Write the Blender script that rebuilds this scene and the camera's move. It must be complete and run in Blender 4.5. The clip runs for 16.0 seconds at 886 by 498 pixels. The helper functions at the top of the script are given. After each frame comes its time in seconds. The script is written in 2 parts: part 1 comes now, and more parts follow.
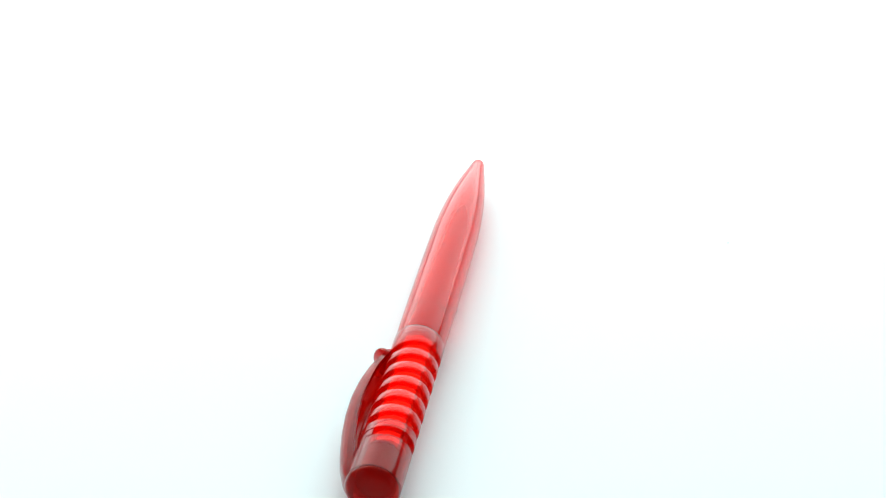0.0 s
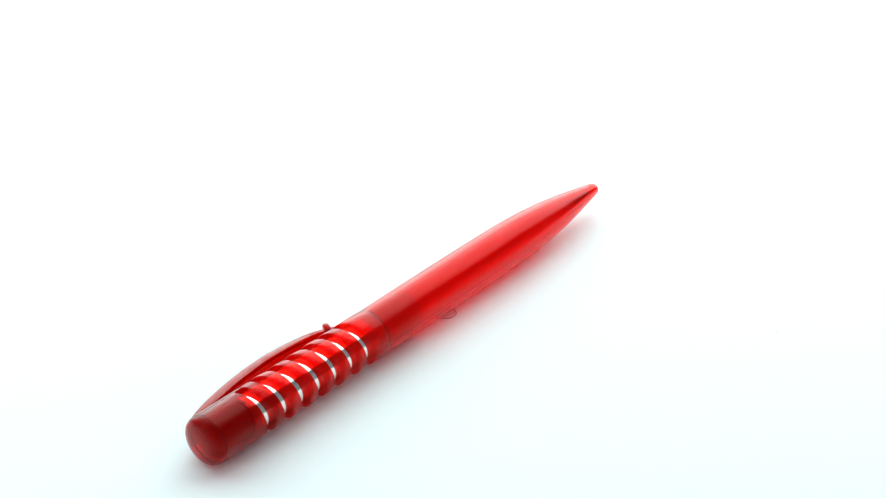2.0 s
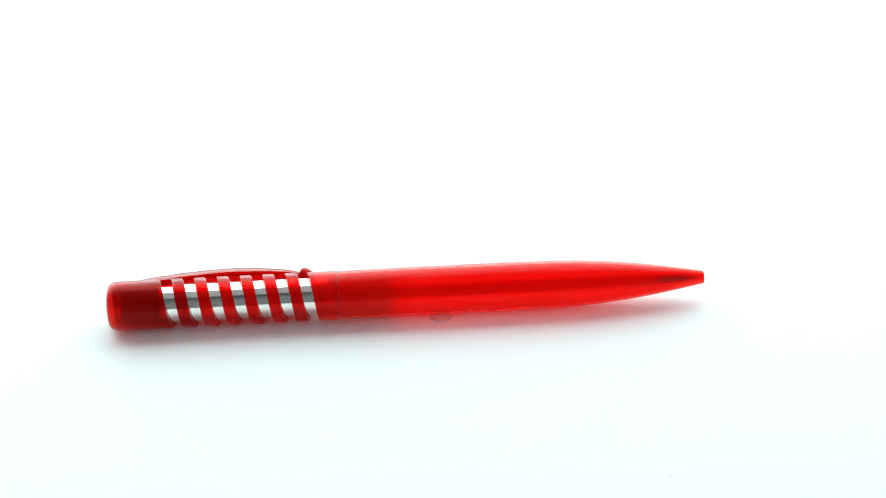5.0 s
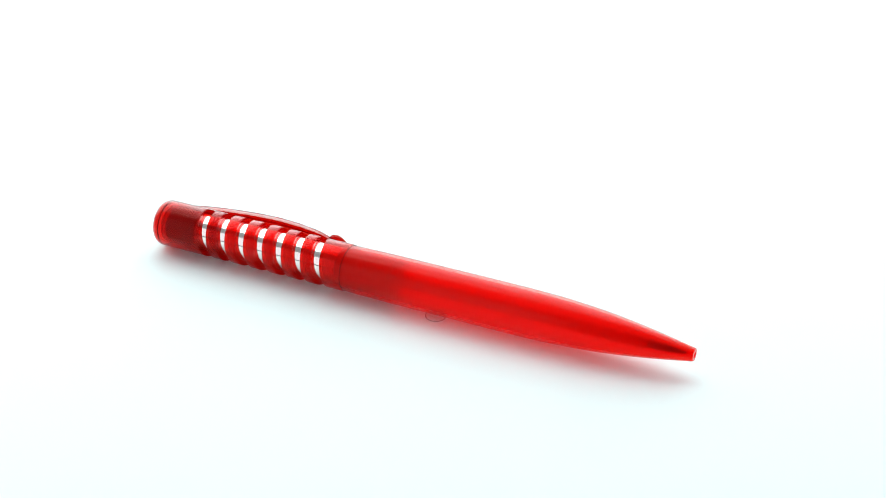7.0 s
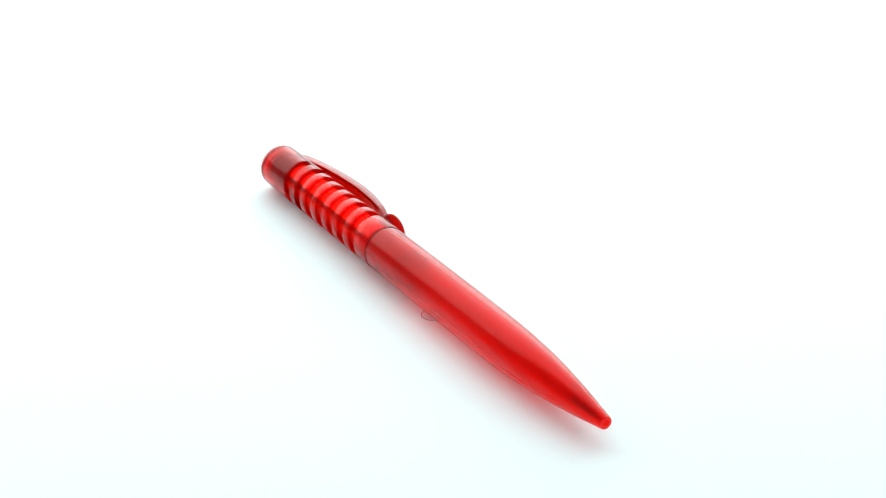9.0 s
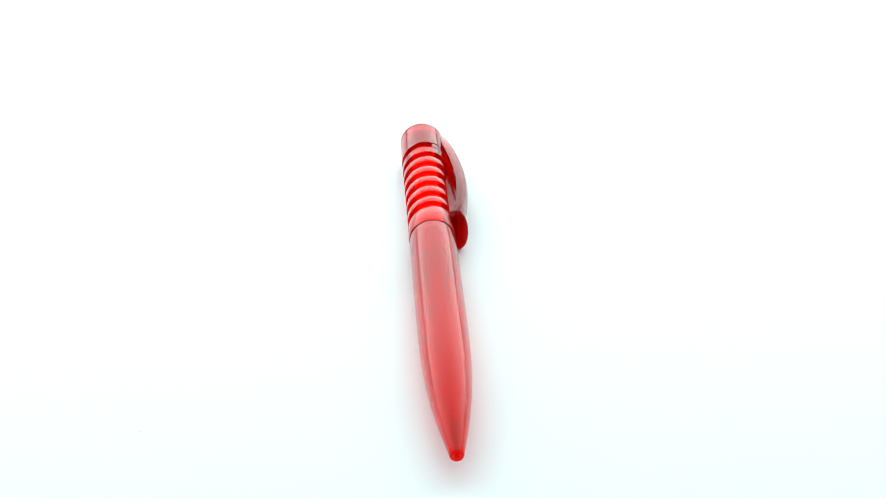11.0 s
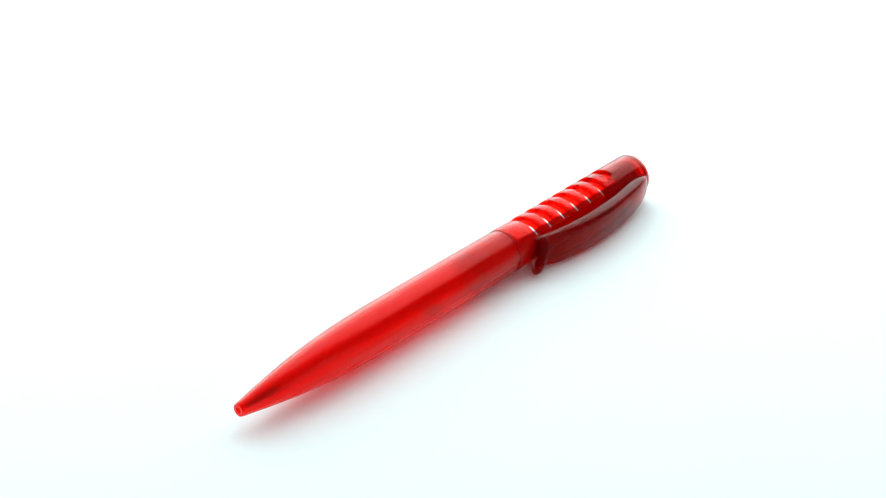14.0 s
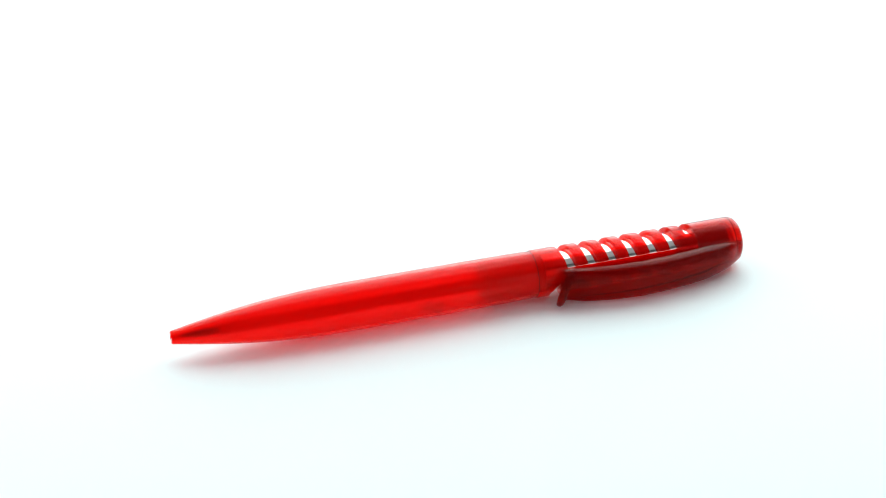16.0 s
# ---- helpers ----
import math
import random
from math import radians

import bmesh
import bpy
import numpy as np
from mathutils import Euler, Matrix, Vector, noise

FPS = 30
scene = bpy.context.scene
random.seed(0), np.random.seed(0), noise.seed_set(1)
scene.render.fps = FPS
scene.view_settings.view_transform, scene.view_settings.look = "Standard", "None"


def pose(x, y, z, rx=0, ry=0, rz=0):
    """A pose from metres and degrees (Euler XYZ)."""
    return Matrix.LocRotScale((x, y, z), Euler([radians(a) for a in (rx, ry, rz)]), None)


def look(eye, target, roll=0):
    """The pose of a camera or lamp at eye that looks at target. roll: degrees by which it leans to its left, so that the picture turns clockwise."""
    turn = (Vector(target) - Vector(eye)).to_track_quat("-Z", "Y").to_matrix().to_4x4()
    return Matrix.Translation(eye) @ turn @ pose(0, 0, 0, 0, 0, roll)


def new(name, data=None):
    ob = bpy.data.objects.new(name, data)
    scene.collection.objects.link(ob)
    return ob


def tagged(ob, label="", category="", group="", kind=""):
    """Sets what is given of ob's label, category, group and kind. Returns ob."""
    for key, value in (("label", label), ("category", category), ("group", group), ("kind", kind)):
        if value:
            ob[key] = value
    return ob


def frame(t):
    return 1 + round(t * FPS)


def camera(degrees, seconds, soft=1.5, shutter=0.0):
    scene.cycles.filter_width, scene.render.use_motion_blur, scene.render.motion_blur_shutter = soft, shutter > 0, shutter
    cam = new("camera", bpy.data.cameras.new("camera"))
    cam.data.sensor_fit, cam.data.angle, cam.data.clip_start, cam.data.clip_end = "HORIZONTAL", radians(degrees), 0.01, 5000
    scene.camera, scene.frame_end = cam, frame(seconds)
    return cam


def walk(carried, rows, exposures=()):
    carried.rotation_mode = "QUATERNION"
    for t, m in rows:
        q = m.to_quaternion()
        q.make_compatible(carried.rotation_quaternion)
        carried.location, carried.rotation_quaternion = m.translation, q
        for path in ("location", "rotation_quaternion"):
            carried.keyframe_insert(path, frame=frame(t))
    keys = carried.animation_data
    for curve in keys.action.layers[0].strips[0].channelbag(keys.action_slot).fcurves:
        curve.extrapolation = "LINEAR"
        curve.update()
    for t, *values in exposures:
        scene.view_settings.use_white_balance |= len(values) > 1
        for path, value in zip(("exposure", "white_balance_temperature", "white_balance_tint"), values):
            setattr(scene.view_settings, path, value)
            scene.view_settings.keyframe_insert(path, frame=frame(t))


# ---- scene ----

# ---------------- camera: stands still ----------------
cam = camera(27.828, 16.0, soft=0.85)
EYE = Vector((0.0, -0.3672, 0.23882))
VIEW = Vector((0.00320, 0.85677, -0.51568))
STAND = look(EYE, EYE + VIEW, -0.445)
walk(cam, [(0.0, STAND), (16.0, STAND)])

# ---------------- world and lights ----------------
world = bpy.data.worlds.new("studio_room")
world.use_nodes = True
scene.world = world
world.node_tree.nodes["Background"].inputs["Color"].default_value = (0.80, 0.92, 1.0, 1)
world.node_tree.nodes["Background"].inputs["Strength"].default_value = 0.25
scene.view_settings.exposure = 0.12


def softbox(name, eye, target, width, height, radiance, colour):
    """A rectangular studio light of the given radiance."""
    lamp = bpy.data.lights.new(name, "AREA")
    lamp.shape, lamp.size, lamp.size_y = "RECTANGLE", width, height
    lamp.energy = radiance * math.pi * width * height
    lamp.color = colour
    ob = new(name, lamp)
    ob.matrix_world = look(eye, target)
    return ob


COOL = (0.80, 1.0, 1.0)
softbox("softbox_back", (-0.15, 0.46, 0.42), (-0.15, -0.32, -0.205), 1.9, 0.96, 2.6, COOL)
# Added overhead fill, no lamp known there; evens the table, lightens the shadow.
softbox("top_fill", (0.0, -0.15, 1.0), (0.0, -0.15, 0.0), 2.0, 0.7, 0.22, (1.0, 0.95, 1.0))
softbox("softbox_front_a", (-0.62, -0.42, 0.34), (0, 0, 0.03), 0.55, 0.6, 0.9, (1.0, 0.90, 0.97))
softbox("softbox_front_b", (0.62, -0.42, 0.26), (0, 0, 0.03), 0.55, 0.45, 0.9, (1.0, 0.90, 0.97))


# ---------------- materials ----------------
def material(name):
    m = bpy.data.materials.new(name)
    m.use_nodes = True
    return m, m.node_tree.nodes, m.node_tree.links, m.node_tree.nodes["Principled BSDF"]


def coords(nodes, links, scale):
    tc = nodes.new("ShaderNodeTexCoord")
    mp = nodes.new("ShaderNodeMapping")
    mp.inputs["Scale"].default_value = scale
    links.new(tc.outputs["Object"], mp.inputs["Vector"])
    return mp.outputs["Vector"]


def noisy(nodes, links, vec, scale, detail=4):
    n = nodes.new("ShaderNodeTexNoise")
    n.inputs["Scale"].default_value, n.inputs["Detail"].default_value = scale, detail
    links.new(vec, n.inputs["Vector"])
    return n.outputs["Fac"]


def ranged(nodes, links, fac, lo, hi):
    r = nodes.new("ShaderNodeMapRange")
    r.inputs["From Min"].default_value, r.inputs["From Max"].default_value = 0.3, 0.7
    r.inputs["To Min"].default_value, r.inputs["To Max"].default_value = lo, hi
    links.new(fac, r.inputs["Value"])
    return r.outputs["Result"]


def bumped(nodes, links, bsdf, fac, strength, distance):
    b = nodes.new("ShaderNodeBump")
    b.inputs["Strength"].default_value, b.inputs["Distance"].default_value = strength, distance
    links.new(fac, b.inputs["Height"])
    links.new(b.outputs["Normal"], bsdf.inputs["Normal"])


def red_plastic(name, colour, clear, tint, low=0.02, rough=0.11):
    """Tinted moulded plastic: it lets part of the light straight through, scatters the rest in its mass, and has a glossy skin.
    clear: the share that passes unscattered; tint: the colour that passes; low: the gloss seen head-on."""
    m, nodes, links, bsdf = material(name)
    nodes.remove(bsdf)
    vec = coords(nodes, links, (0.25, 1, 1))
    mass = nodes.new("ShaderNodeMix")
    mass.data_type = "RGBA"
    mass.inputs["A"].default_value = (*[c * 0.90 for c in colour], 1)
    mass.inputs["B"].default_value = (*[min(1, c * 1.08) for c in colour], 1)
    links.new(noisy(nodes, links, vec, 120, 3), mass.inputs["Factor"])
    diffuse, glow, clean, skin = [nodes.new("ShaderNodeBsdf" + kind) for kind in ("Diffuse", "Translucent", "Transparent", "Glossy")]
    links.new(mass.outputs["Result"], diffuse.inputs["Color"])
    links.new(mass.outputs["Result"], glow.inputs["Color"])
    clean.inputs["Color"].default_value = (*tint, 1)
    links.new(ranged(nodes, links, noisy(nodes, links, vec, 700), rough * 0.85, rough * 1.2), skin.inputs["Roughness"])
    scatter, body, whole = [nodes.new("ShaderNodeMixShader") for _ in range(3)]
    scatter.inputs["Fac"].default_value, body.inputs["Fac"].default_value = 0.5, clear
    facing, power, gloss = nodes.new("ShaderNodeLayerWeight"), nodes.new("ShaderNodeMath"), nodes.new("ShaderNodeMath")
    facing.inputs["Blend"].default_value = 0.5
    power.operation, gloss.operation = "POWER", "MULTIPLY_ADD"
    power.inputs[1].default_value, gloss.inputs[1].default_value, gloss.inputs[2].default_value = 3.8, 0.92, low
    links.new(facing.outputs["Facing"], power.inputs[0])
    links.new(power.outputs[0], gloss.inputs[0])
    for shader, first, second in ((scatter, diffuse, glow), (body, scatter, clean), (whole, body, skin)):
        links.new(first.outputs[0], shader.inputs[1])
        links.new(second.outputs[0], shader.inputs[2])
    links.new(gloss.outputs[0], whole.inputs["Fac"])
    links.new(whole.outputs[0], nodes["Material Output"].inputs["Surface"])
    return m


RED_CLEAR = red_plastic("red_clear_plastic", (0.97, 0.008, 0.004), 0.65, (0.985, 0.12, 0.08), 0.012)
RED_BORE = red_plastic("red_bore_plastic", (0.97, 0.008, 0.004), 1.0, (0.985, 0.12, 0.08), 0.0, 0.4)
RED_RIB = red_plastic("red_rib_plastic", (0.92, 0.007, 0.003), 0.74, (0.98, 0.10, 0.06), 0.014)
RED_DEEP = red_plastic("red_deep_plastic", (0.60, 0.005, 0.003), 0.74, (0.93, 0.08, 0.05), 0.012)
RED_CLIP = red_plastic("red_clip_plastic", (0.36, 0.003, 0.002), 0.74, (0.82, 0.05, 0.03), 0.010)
RED_SOLID = red_plastic("red_solid_plastic", (0.34, 0.006, 0.004), 0.1, (0.9, 0.1, 0.1))
RED_INSERT = red_plastic("red_insert_plastic", (0.92, 0.008, 0.005), 0.35, (0.95, 0.1, 0.1), 0.08, 0.15)
DARK_RED = red_plastic("dark_red_plastic", (0.06, 0.004, 0.004), 0.0, (0.9, 0.1, 0.1))
PALE = red_plastic("pale_refill_plastic", (0.85, 0.45, 0.40), 0.2, (0.9, 0.6, 0.6))


def metal_of(name, colour, lo, hi):
    m, nodes, links, bsdf = material(name)
    bsdf.inputs["Base Color"].default_value = (*colour, 1)
    bsdf.inputs["Metallic"].default_value = 1.0
    vec = coords(nodes, links, (1, 1, 1))
    links.new(ranged(nodes, links, noisy(nodes, links, vec, 1500), lo, hi), bsdf.inputs["Roughness"])
    return m


CHROME = metal_of("polished_steel", (0.84, 0.83, 0.79), 0.05, 0.11)
DARK_METAL = metal_of("dark_steel", (0.22, 0.20, 0.19), 0.3, 0.45)


def paper_white(name, colour, rough, scale):
    m, nodes, links, bsdf = material(name)
    vec = coords(nodes, links, (1, 1, 1))
    ramp = nodes.new("ShaderNodeMix")
    ramp.data_type = "RGBA"
    ramp.inputs["A"].default_value = (*[c * 0.985 for c in colour], 1)
    ramp.inputs["B"].default_value = (*colour, 1)
    links.new(noisy(nodes, links, vec, 9, 5), ramp.inputs["Factor"])
    links.new(ramp.outputs["Result"], bsdf.inputs["Base Color"])
    bsdf.inputs["Roughness"].default_value = rough
    bsdf.inputs["Specular IOR Level"].default_value = 0.2
    bumped(nodes, links, bsdf, noisy(nodes, links, vec, scale, 3), 0.04, 0.0002)
    return m


WHITE_TOP = paper_white("matte_white_laminate", (0.90, 0.91, 0.91), 0.6, 1800)
WHITE_WALL = paper_white("white_paint", (0.80, 0.81, 0.81), 0.8, 300)
GREY_WALL = paper_white("grey_paint", (0.30, 0.31, 0.32), 0.8, 300)
DARK_WALL = paper_white("dark_grey_surround", (0.20, 0.20, 0.20), 0.9, 300)

m_, n_, l_, b_ = material("clear_silicone")
clear_ = n_.new("ShaderNodeBsdfTransparent")
clear_.inputs["Color"].default_value = (1.0, 1.0, 1.0, 1)
gloss_ = n_.new("ShaderNodeBsdfGlossy")
gloss_.inputs["Color"].default_value = (0.8, 0.8, 0.8, 1)
gloss_.inputs["Roughness"].default_value = 0.06
mix_ = n_.new("ShaderNodeMixShader")
mix_.inputs["Fac"].default_value = 0.04
l_.new(clear_.outputs["BSDF"], mix_.inputs[1])
l_.new(gloss_.outputs["BSDF"], mix_.inputs[2])
l_.new(mix_.outputs["Shader"], n_["Material Output"].inputs["Surface"])
SILICONE = m_
m_, n_, l_, b_ = material("grey_dust")
b_.inputs["Base Color"].default_value = (0.72, 0.72, 0.70, 1)
b_.inputs["Roughness"].default_value = 0.9
DUST = m_
# Pinkish tint painted in for the outline that refraction gives the pad.
m_, n_, l_, b_ = material("silicone_outline")
b_.inputs["Base Color"].default_value = (0.85, 0.74, 0.74, 1)
b_.inputs["Roughness"].default_value = 0.15
b_.inputs["Transmission Weight"].default_value = 0.5
PAD_OUTLINE = m_


# ---------------- mesh helpers ----------------
def part(name, bm, mat, parent=None, label="", smooth=True):
    """Links a bmesh as one mesh object under a thing or a part."""
    bmesh.ops.recalc_face_normals(bm, faces=bm.faces[:])
    me = bpy.data.meshes.new(name)
    bm.to_mesh(me)
    bm.free()
    me.materials.append(mat)
    if smooth:
        me.shade_smooth()
        me.set_sharp_from_angle(angle=radians(38))
    ob = new(name, me)
    if parent is not None:
        ob.parent = parent
    if label:
        tagged(ob, label)
    return ob


def box(bm, x0, x1, y0, y1, z0, z1):
    m = Matrix.Translation(((x0 + x1) / 2, (y0 + y1) / 2, (z0 + z1) / 2)) @ Matrix.Diagonal((x1 - x0, y1 - y0, z1 - z0, 1))
    bmesh.ops.create_cube(bm, size=1, matrix=m)


def lathe(bm, profile, around=64, a0=None, a1=None, warp=None):
    """Sweeps a closed loop of (s, r) round the x axis, all the way or from angle a0 to a1 (degrees from the clip's side, over the top)."""
    whole = a0 is None
    count = around if whole else max(3, int(around * abs(a1 - a0) / 360))
    loops = []
    for i in range(count if whole else count + 1):
        a = 2 * math.pi * i / count if whole else radians(a0 + (a1 - a0) * i / count)
        loops.append([bm.verts.new((s + (warp(s, math.degrees(a)) if warp else 0.0), r * math.cos(a), r * math.sin(a))) for s, r in profile])
    n = len(profile)
    for i in range(count):
        p, q = loops[i], loops[(i + 1) % len(loops)]
        for j in range(n):
            bm.faces.new((p[j], p[(j + 1) % n], q[(j + 1) % n], q[j]))
    if not whole:
        bm.faces.new(loops[0])
        bm.faces.new(loops[-1])
    return bm


def rounded(s0, s1, r0, r1, b, steps=3):
    """A rounded rectangle in (s, r), the outer corners rounded by b, the inner ones by half of it."""
    out = []
    for cs, cr, start, k in ((s1, r1, 90, 1), (s1, r0, 0, 0.5), (s0, r0, -90, 0.5), (s0, r1, 180, 1)):
        e = b * k
        cx = cs - e if cs == s1 else cs + e
        cy = cr - e if cr == r1 else cr + e
        for i in range(steps + 1):
            a = radians(start - 90 * i / steps)
            out.append((cx + e * math.cos(a), cy + e * math.sin(a)))
    return out


MM = 0.001


def mm(loop):
    return [(s * MM, r * MM) for s, r in loop]


# ---------------- the place: table, backdrop, walls ----------------
def build_place():
    bm = bmesh.new()
    box(bm, -1.2, 1.2, -0.9, 0.9, -0.07, -0.03)
    tagged(part("floor", bm, WHITE_TOP, None, "", False), "white laminate photo table top", "table top", kind="structure")
    bm = bmesh.new()
    box(bm, -1.24, 1.24, 0.9, 0.94, -0.07, 1.5)
    tagged(part("wall_back", bm, WHITE_WALL, None, "", False), "plain white studio backdrop wall", "wall", kind="structure")
    # Unseen side walls, kept grey so they add little haze to the pen's gloss.
    for name, x in (("wall_west", -1.24), ("wall_east", 1.2)):
        bm = bmesh.new()
        box(bm, x, x + 0.04, -0.9, 0.9, -0.07, 1.5)
        tagged(part(name, bm, GREY_WALL, None, "", False), "unseen plain side wall, grey to dim reflections", "wall", kind="structure")
    # Unseen wall, added dark so the silver core reflects a dark front.
    bm = bmesh.new()
    box(bm, -1.24, 1.24, -0.94, -0.9, -0.07, 1.5)
    tagged(part("wall_front", bm, DARK_WALL, None, "", False), "unseen dark wall behind the camera for dark reflections", "wall", kind="structure")
    bm = bmesh.new()
    box(bm, -1.24, 1.24, -0.94, 0.94, 1.5, 1.54)
    tagged(part("ceiling", bm, GREY_WALL, None, "", False), "plain grey studio ceiling", "ceiling", kind="structure")


build_place()


# ---------------- the turntable ----------------
def build_turntable():
    table = tagged(new("turntable"), "round matte white display turntable turning slowly", "turntable")
    bm = bmesh.new()
    rim = [(0.0, -0.010), (0.398, -0.010), (0.400, -0.008), (0.400, -0.002), (0.3985, -0.0005), (0.3965, 0.0), (0.0, 0.0)]
    n = 160
    loops = []
    for r, z in rim[1:-1]:
        loops.append([bm.verts.new((r * math.cos(2 * math.pi * i / n), r * math.sin(2 * math.pi * i / n), z)) for i in range(n)])
    for p, q in zip(loops, loops[1:]):
        for i in range(n):
            bm.faces.new((p[i], p[(i + 1) % n], q[(i + 1) % n], q[i]))
    bm.faces.new(loops[0])
    bm.faces.new(loops[-1])
    platter = part("platter", bm, WHITE_TOP, table, "matte white round platter")
    bm = bmesh.new()
    bmesh.ops.create_cone(bm, cap_ends=True, segments=64, radius1=0.15, radius2=0.14, depth=0.0205, matrix=Matrix.Translation((0, 0, -0.01995)))
    part("base", bm, GREY_WALL, table, "low grey turntable base")
    bm = bmesh.new()
    bmesh.ops.create_icosphere(bm, subdivisions=1, radius=0.00028, matrix=Matrix.Translation((0.0449, -0.0684, 0.00008)) @ Matrix.Diagonal((1, 1, 0.4, 1)))
    part("dust_speck", bm, DUST, platter, "grey dust speck")
    return table


turntable = build_turntable()


# ---------------- the ballpoint pen ----------------
# Pen space: x runs from the push end (0) to the writing tip (145 mm), y to the clip's side, z up.
BARREL = [(55.45, 5.75), (57, 5.85), (62, 5.92), (72, 5.98), (90, 6.0), (102, 5.95), (108, 5.86), (113, 5.66), (118, 5.34), (122, 5.02),
          (126, 4.58), (130, 4.07), (134, 3.48), (138, 2.83), (141, 2.30), (143.4, 1.86), (144.6, 1.66), (145.0, 1.50)]
SLOT, PITCH, FIRST = 2.6, 5.45, 14.7
OUTER, INNER, TUBE = 5.95, 4.72, 4.58


def lead(degrees):
    """How far (mm) the screw-cut slots have run on at an angle from the clip's side over the top."""
    d = degrees % 360
    if d < 34:
        d += 360
    if d <= 326:
        return PITCH * (d - 100) / 360
    u = (d - 326) / 68
    return PITCH * (226 * (1 - u) - 66 * u) / 360


def tube_loop(outer, wall, tip_r):
    """A closed (s, r) loop for a thin-walled tapering tube."""
    inner = [(s, max(r - wall, tip_r)) for s, r in outer]
    inner[0] = (outer[0][0], outer[0][1] - wall)
    return outer + inner[::-1]


def clip_side(s):
    """How far the clip's outer face stands off the axis, and its rim, at s (mm)."""
    knots = [(0.8, 5.0, 3.8), (4, 6.9, 4.6), (8, 8.3, 5.2), (12, 9.2, 5.9), (18, 10.2, 6.9), (24, 10.8, 7.5), (30, 10.9, 7.8), (36, 10.4, 7.5), (42, 9.1, 6.8), (46, 7.6, 5.7), (48.5, 6.7, 5.0)]
    xs = [k[0] for k in knots]
    return float(np.interp(s, xs, [k[1] for k in knots])), float(np.interp(s, xs, [k[2] for k in knots]))


def build_clip(pen):
    bm = bmesh.new()
    loops = []
    stations = [0.8 + (48.6 - 0.8) * i / 40 for i in range(41)]
    for s in stations:
        o, rim = clip_side(s)
        half = float(np.interp(s, [0.8, 5, 12, 30, 44, 48.6], [2.4, 3.5, 4.2, 4.5, 4.5, 4.2]))
        mid = float(np.interp(s, [0.8, 12], [-0.5, -1.15]))
        wall = float(np.interp(s, [0.8, 6, 48.6], [1.2, 1.5, 1.4]))
        ring = []
        n = 14
        for i in range(n + 1):
            a = math.pi * (i / n - 0.5)
            ring.append((rim + (o - rim) * abs(math.cos(a)) ** 0.36, mid + half * math.sin(a)))
        for i in range(n, -1, -1):
            a = math.pi * (i / n - 0.5)
            ring.append((rim + max(0.0, o - rim - wall) * abs(math.cos(a)) ** 0.36, mid + (half - wall * 0.8) * math.sin(a)))
        loops.append([bm.verts.new((s * MM, y * MM, z * MM)) for y, z in ring])
    for p, q in zip(loops, loops[1:]):
        for j in range(len(p)):
            bm.faces.new((p[j], p[(j + 1) % len(p)], q[(j + 1) % len(p)], q[j]))
    bm.faces.new(loops[0])
    bm.faces.new(loops[-1])
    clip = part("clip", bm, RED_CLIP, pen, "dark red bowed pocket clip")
    # the flared lip at the end of the clip
    bm = bmesh.new()
    n, rings = 32, []
    for ds, k in ((-1.0, 0.78), (-0.8, 0.92), (-0.35, 1.0), (0.35, 1.0), (0.8, 0.92), (1.0, 0.78)):
        ring = []
        for i in range(n):
            across, rise = 3.1 * k * math.cos(2 * math.pi * i / n), 4.9 * k * math.sin(2 * math.pi * i / n)
            ring.append(bm.verts.new(((48.8 + 0.5 * across + 0.87 * ds - 0.33 * rise) * MM, (6.7 + 0.87 * across - 0.5 * ds) * MM, (-1.1 + rise) * MM)))
        rings.append(ring)
    for p, q in zip(rings, rings[1:]):
        for i in range(n):
            bm.faces.new((p[i], p[(i + 1) % n], q[(i + 1) % n], q[i]))
    bm.faces.new(rings[0])
    bm.faces.new(rings[-1])
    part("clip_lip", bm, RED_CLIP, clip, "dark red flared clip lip")


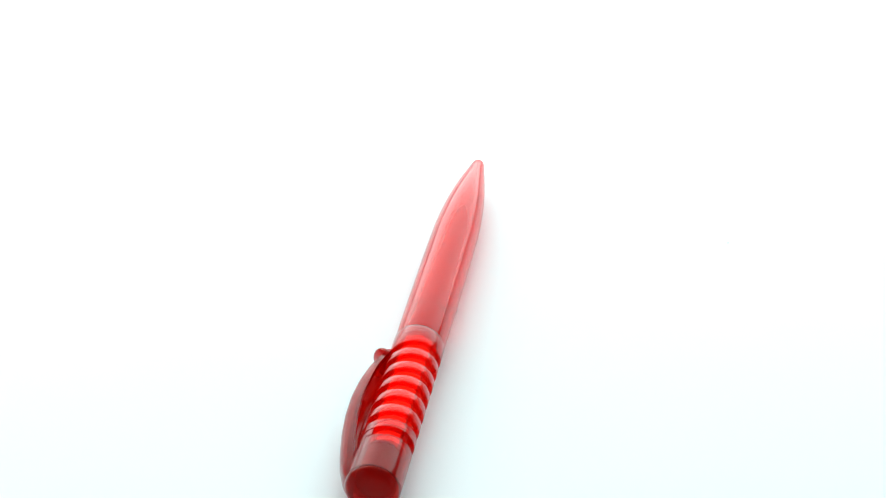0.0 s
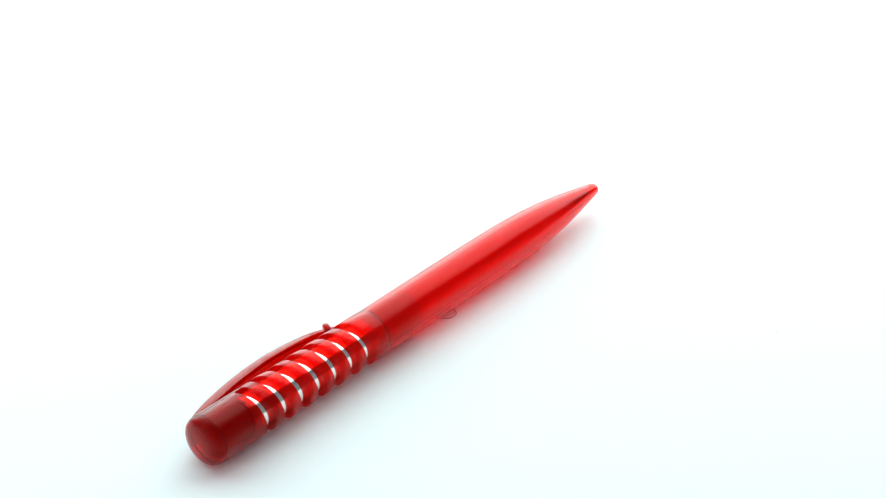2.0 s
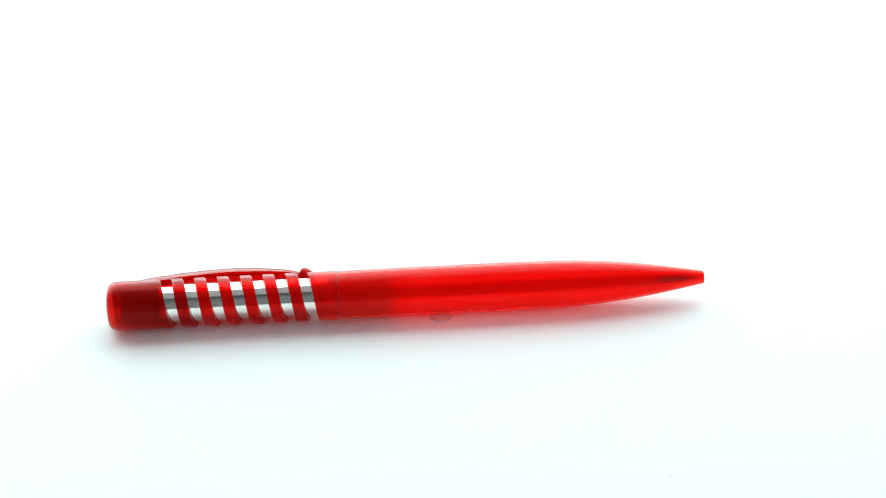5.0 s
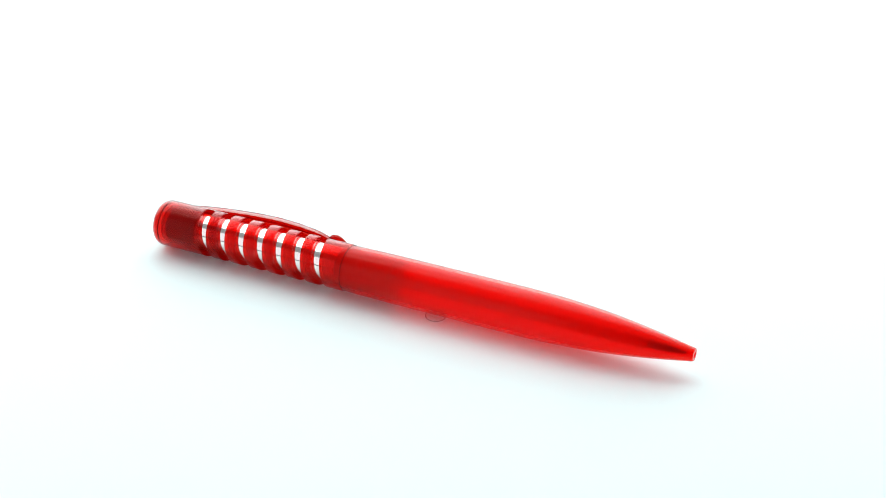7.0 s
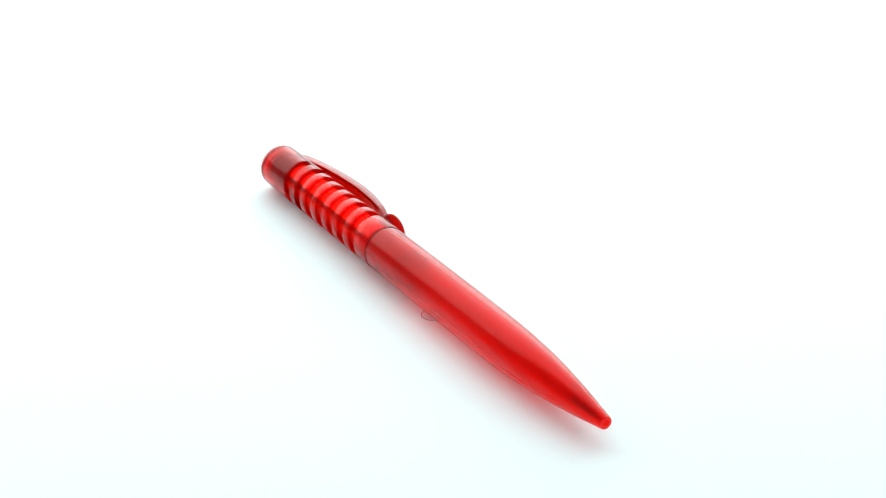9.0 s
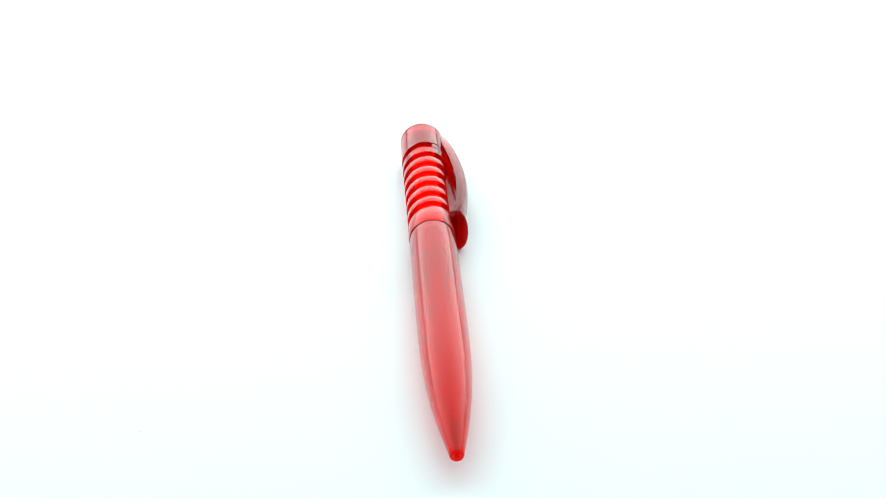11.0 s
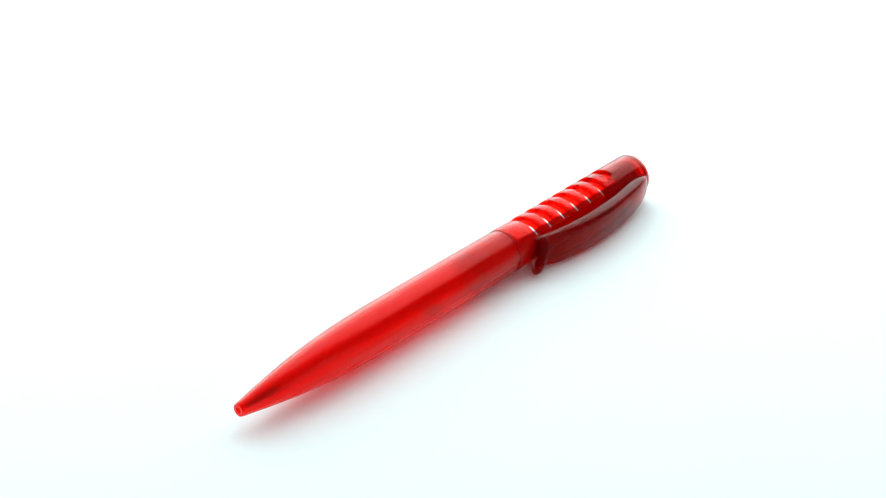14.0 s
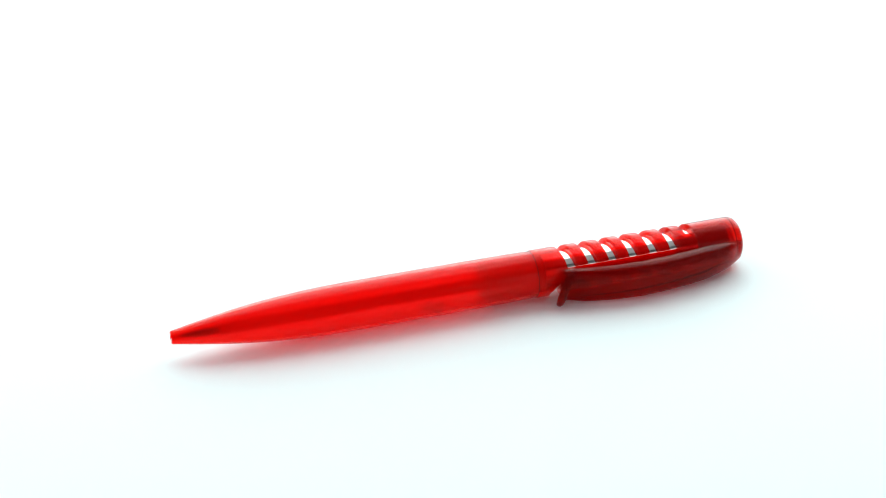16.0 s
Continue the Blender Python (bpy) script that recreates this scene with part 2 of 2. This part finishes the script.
def cap_mesh():
    """The end moulding: a shell in a grid of stations along the pen and angles round it, cut by the first slot and by the gap under the clip."""
    a, b, c = FIRST - SLOT / 2, FIRST + SLOT / 2, FIRST + PITCH - SLOT / 2
    st = [(0.0, 0.03, 1.8, 0.03), (0.03, 2.0, 1.82, 1.5), (0.15, 3.6, 1.9, 2.6), (0.5, 4.9, 2.1, 3.5), (1.1, 5.55, 2.4, 4.1), (1.9, 5.86, 2.8, 4.4),
          (2.35, 5.90, 3.0, INNER), (2.42, 5.83, 3.1, INNER), (2.55, 5.83, 3.2, INNER), (2.62, 5.93, 3.3, INNER), (4, OUTER, 4.2, INNER), (8, OUTER, 8, INNER),
          (a - 0.15, OUTER, a - 0.1, INNER), (a, OUTER - 0.12, a, INNER)]
    slot = [(a + (b - a) * k / 6, OUTER, a + (b - a) * k / 6, INNER) for k in range(1, 6)]
    first = len(st) - 1
    st += slot + [(b, OUTER - 0.12, b, INNER)]
    after = len(st) - 1
    st += [(b + 0.15, OUTER, b + 0.1, INNER), (c - 0.15, OUTER, c - 0.1, INNER), (c, OUTER - 0.12, c, INNER)]
    n = 96
    end = 19
    gap = 9

    def solid(i, j):
        return not (first <= j < after and end <= i < n - gap)

    bm = bmesh.new()
    outer, inner = {}, {}
    for j, (so, ro, si, ri) in enumerate(st):
        for i in range(n):
            ang = 2 * math.pi * i / n
            if i == end and first < j < after:
                u = (st[j][0] - FIRST) / (SLOT / 2)
                ang -= math.sqrt(max(0.0, 1 - u * u)) * 0.9 / OUTER
            run = lead(360 * i / n) if j >= first - 1 else 0.0
            so, si = st[j][0] + run, st[j][2] + run
            outer[i, j] = bm.verts.new((so * MM, ro * MM * math.cos(ang), ro * MM * math.sin(ang)))
            inner[i, j] = bm.verts.new((si * MM, ri * MM * math.cos(ang), ri * MM * math.sin(ang)))
    m = len(st)
    for j in range(m - 1):
        for i in range(n):
            if not solid(i, j):
                continue
            i1 = (i + 1) % n
            bm.faces.new((outer[i, j], outer[i1, j], outer[i1, j + 1], outer[i, j + 1]))
            bm.faces.new((inner[i, j + 1], inner[i1, j + 1], inner[i1, j], inner[i, j]))
            for (p, q), other in ((((i, j), (i1, j)), (i, j - 1)), (((i1, j + 1), (i, j + 1)), (i, j + 1)), (((i1, j), (i1, j + 1)), (i1, j)), (((i, j + 1), (i, j)), ((i - 1) % n, j))):
                if not (0 <= other[1] < m - 1) or not solid(*other):
                    bm.faces.new((outer[q], outer[p], inner[p], inner[q]))
    bmesh.ops.delete(bm, geom=[v for v in bm.verts if not v.link_faces], context="VERTS")
    return bm


def build_pen():
    pen = tagged(new("ballpoint_pen"), "translucent red plastic ballpoint pen with ribbed grip and silver core", "pen")
    # writing half: hollow barrel
    bm = bmesh.new()
    lathe(bm, mm(tube_loop(BARREL, 1.15, 0.75)), 96)
    barrel = part("barrel", bm, RED_CLEAR, pen, "translucent red tapered barrel")
    barrel.data.materials.append(RED_BORE)
    for face in barrel.data.polygons:
        c = face.center / MM
        if math.hypot(c.y, c.z) < float(np.interp(c.x, [k[0] for k in BARREL], [k[1] for k in BARREL])) - 0.5:
            face.material_index = 1
    # cap section with a domed push end, the first slot and the first rib in one moulding
    part("cap_section", cap_mesh(), RED_DEEP, pen, "deep red domed end section")
    # ribs, slots between them, gap at the clip's side
    for k in range(1, 6):
        c = FIRST + PITCH * k
        bm = bmesh.new()
        lathe(bm, mm(rounded(c + SLOT / 2, c + PITCH - SLOT / 2, INNER, OUTER, 0.3)), 96, 34, 326, lambda x, d: lead(d) * MM)
        part("rib", bm, RED_RIB, pen)
    last = FIRST + PITCH * 6 + SLOT / 2
    bm = bmesh.new()
    lathe(bm, mm(rounded(last, 55.3, INNER, OUTER, 0.25)), 96, None, None, lambda x, d: lead(d) * MM if x < (last + 1) * MM else 0.0)
    part("collar", bm, RED_RIB, pen, "translucent red collar at the joint")
    bm = bmesh.new()
    flat = OUTER * math.cos(radians(33.8))
    loop = [(INNER * math.cos(radians(d)), INNER * math.sin(radians(d))) for d in range(-33, 34, 3)] + [(flat, 3.28), (flat + 0.02, 2.9), (flat + 0.02, -2.9), (flat, -3.28)]
    ends = [[bm.verts.new((x * MM, y * MM, z * MM)) for y, z in loop] for x in (FIRST + PITCH - SLOT / 2 - 0.9, last + 0.8)]
    for j in range(len(loop)):
        k = (j + 1) % len(loop)
        bm.faces.new((ends[0][j], ends[0][k], ends[1][k], ends[1][j]))
    bm.faces.new(ends[0])
    bm.faces.new(ends[1])
    part("spine", bm, RED_RIB, pen, "flat red spine under the clip")
    # silver core tube
    bm = bmesh.new()
    lathe(bm, mm([(12.4, 4.0), (12.6, TUBE), (53, TUBE), (53, 3.9), (12.4, 3.9)]), 96)
    part("core_tube", bm, CHROME, pen, "polished silver inner tube")
    bm = bmesh.new()
    lathe(bm, mm([(3.4, 0.02), (3.4, 3.6), (3.9, 4.2), (12.2, 4.2), (12.2, 0.02)]), 64)
    part("push_button", bm, RED_SOLID, pen, "red push button inside the end section")
    bm = bmesh.new()
    lathe(bm, mm([(55.32, 5.55), (55.32, 5.82), (55.43, 5.82), (55.43, 5.55)]), 96)
    part("joint_ring", bm, DARK_RED, pen, "thin dark seam ring at the joint")
    bm = bmesh.new()
    lathe(bm, mm([(2.43, 5.6), (2.43, 5.86), (2.54, 5.86), (2.54, 5.6)]), 96)
    part("end_ring", bm, DARK_RED, pen, "thin dark seam ring near the push end")
    # threaded insert inside the joint
    bm = bmesh.new()
    loop = [(53.2, 4.2), (53.2, 4.40)]
    s = 56.0
    while s < 66.0:
        loop += [(s, 4.10), (s + 0.15, 4.74), (s + 0.65, 4.74), (s + 0.8, 4.10)]
        s += 1.3
    loop += [(67.2, 4.40), (67.5, 4.2), (67.5, 1.7), (53.2, 1.7)]
    lathe(bm, mm(loop), 64)
    insert = part("threaded_insert", bm, RED_INSERT, pen, "translucent red threaded insert")
    bm = bmesh.new()
    lathe(bm, mm(rounded(67.55, 68.1, 4.0, 4.7, 0.15)), 64)
    part("insert_rim", bm, RED_CLIP, insert, "dark rim at the end of the insert")
    # refill with its writing point
    bm = bmesh.new()
    lathe(bm, mm([(60, 0.02), (60, 1.5), (131, 1.5), (133.2, 1.3), (133.8, 1.25), (133.8, 0.02)]), 32)
    refill = part("refill", bm, PALE, pen, "pale ink refill tube")
    bm = bmesh.new()
    lathe(bm, mm([(133.85, 0.02), (133.85, 0.95), (136.5, 0.95), (139.5, 0.8), (142.0, 0.45), (142.9, 0.25), (143.1, 0.02)]), 32)
    part("writing_point", bm, DARK_METAL, refill, "dark metal writing point")
    build_clip(pen)
    return pen


pen = build_pen()


# ---------------- small things on the platter ----------------
def build_pad():
    bm = bmesh.new()
    n = 40
    rings = []
    for r, z in ((2.45, 0.04), (2.55, 0.10), (2.5, 0.18), (2.2, 0.26), (1.2, 0.28)):
        rings.append([bm.verts.new((r * MM * math.cos(2 * math.pi * i / n), r * MM * math.sin(2 * math.pi * i / n), z * MM)) for i in range(n)])
    for p, q in zip(rings, rings[1:]):
        for i in range(n):
            bm.faces.new((p[i], p[(i + 1) % n], q[(i + 1) % n], q[i]))
    bm.faces.new(rings[0])
    bm.faces.new(rings[-1])
    disc = tagged(part("silicone_pad", bm, SILICONE), "small clear round silicone pad under the pen", "pad")
    # Thin added ring that draws the pad's refracted outline.
    bm = bmesh.new()
    rings = []
    for i in range(n):
        a = 2 * math.pi * i / n
        rings.append([bm.verts.new(((2.56 + 0.09 * math.cos(b)) * MM * math.cos(a), (2.56 + 0.09 * math.cos(b)) * MM * math.sin(a), (0.13 + 0.09 * math.sin(b)) * MM)) for b in (radians(60 * k) for k in range(6))])
    for p, q in zip(rings, rings[1:] + rings[:1]):
        for i in range(6):
            bm.faces.new((p[i], p[(i + 1) % 6], q[(i + 1) % 6], q[i]))
    part("edge", bm, PAD_OUTLINE, disc, "pinkish ring for the pad's refracted outline")
    return disc


pad = build_pad()


# ---------------- what moves: platter, pen and pad turn together ----------------
TURN0, RATE = 79.825, -15.2078
LIE = Matrix.Translation((-0.07956, -0.00072, 0.00612)) @ pose(0, 0, 0, 0, 0.06, 0.616)


def turn(t):
    """The platter's angle: an even turn that is a touch ahead as the shot opens."""
    return TURN0 + RATE * t - 0.65 * max(0.0, 1 - t / 0.75) ** 1.3


def motions():
    times = [0.5 * i for i in range(33)]
    for thing, rest in ((turntable, pose(0, 0, 0)), (pen, LIE), (pad, pose(0.0005, -0.0021, 0.0))):
        walk(thing, [(t, pose(0, 0, 0, 0, 0, turn(t)) @ rest) for t in times])


motions()
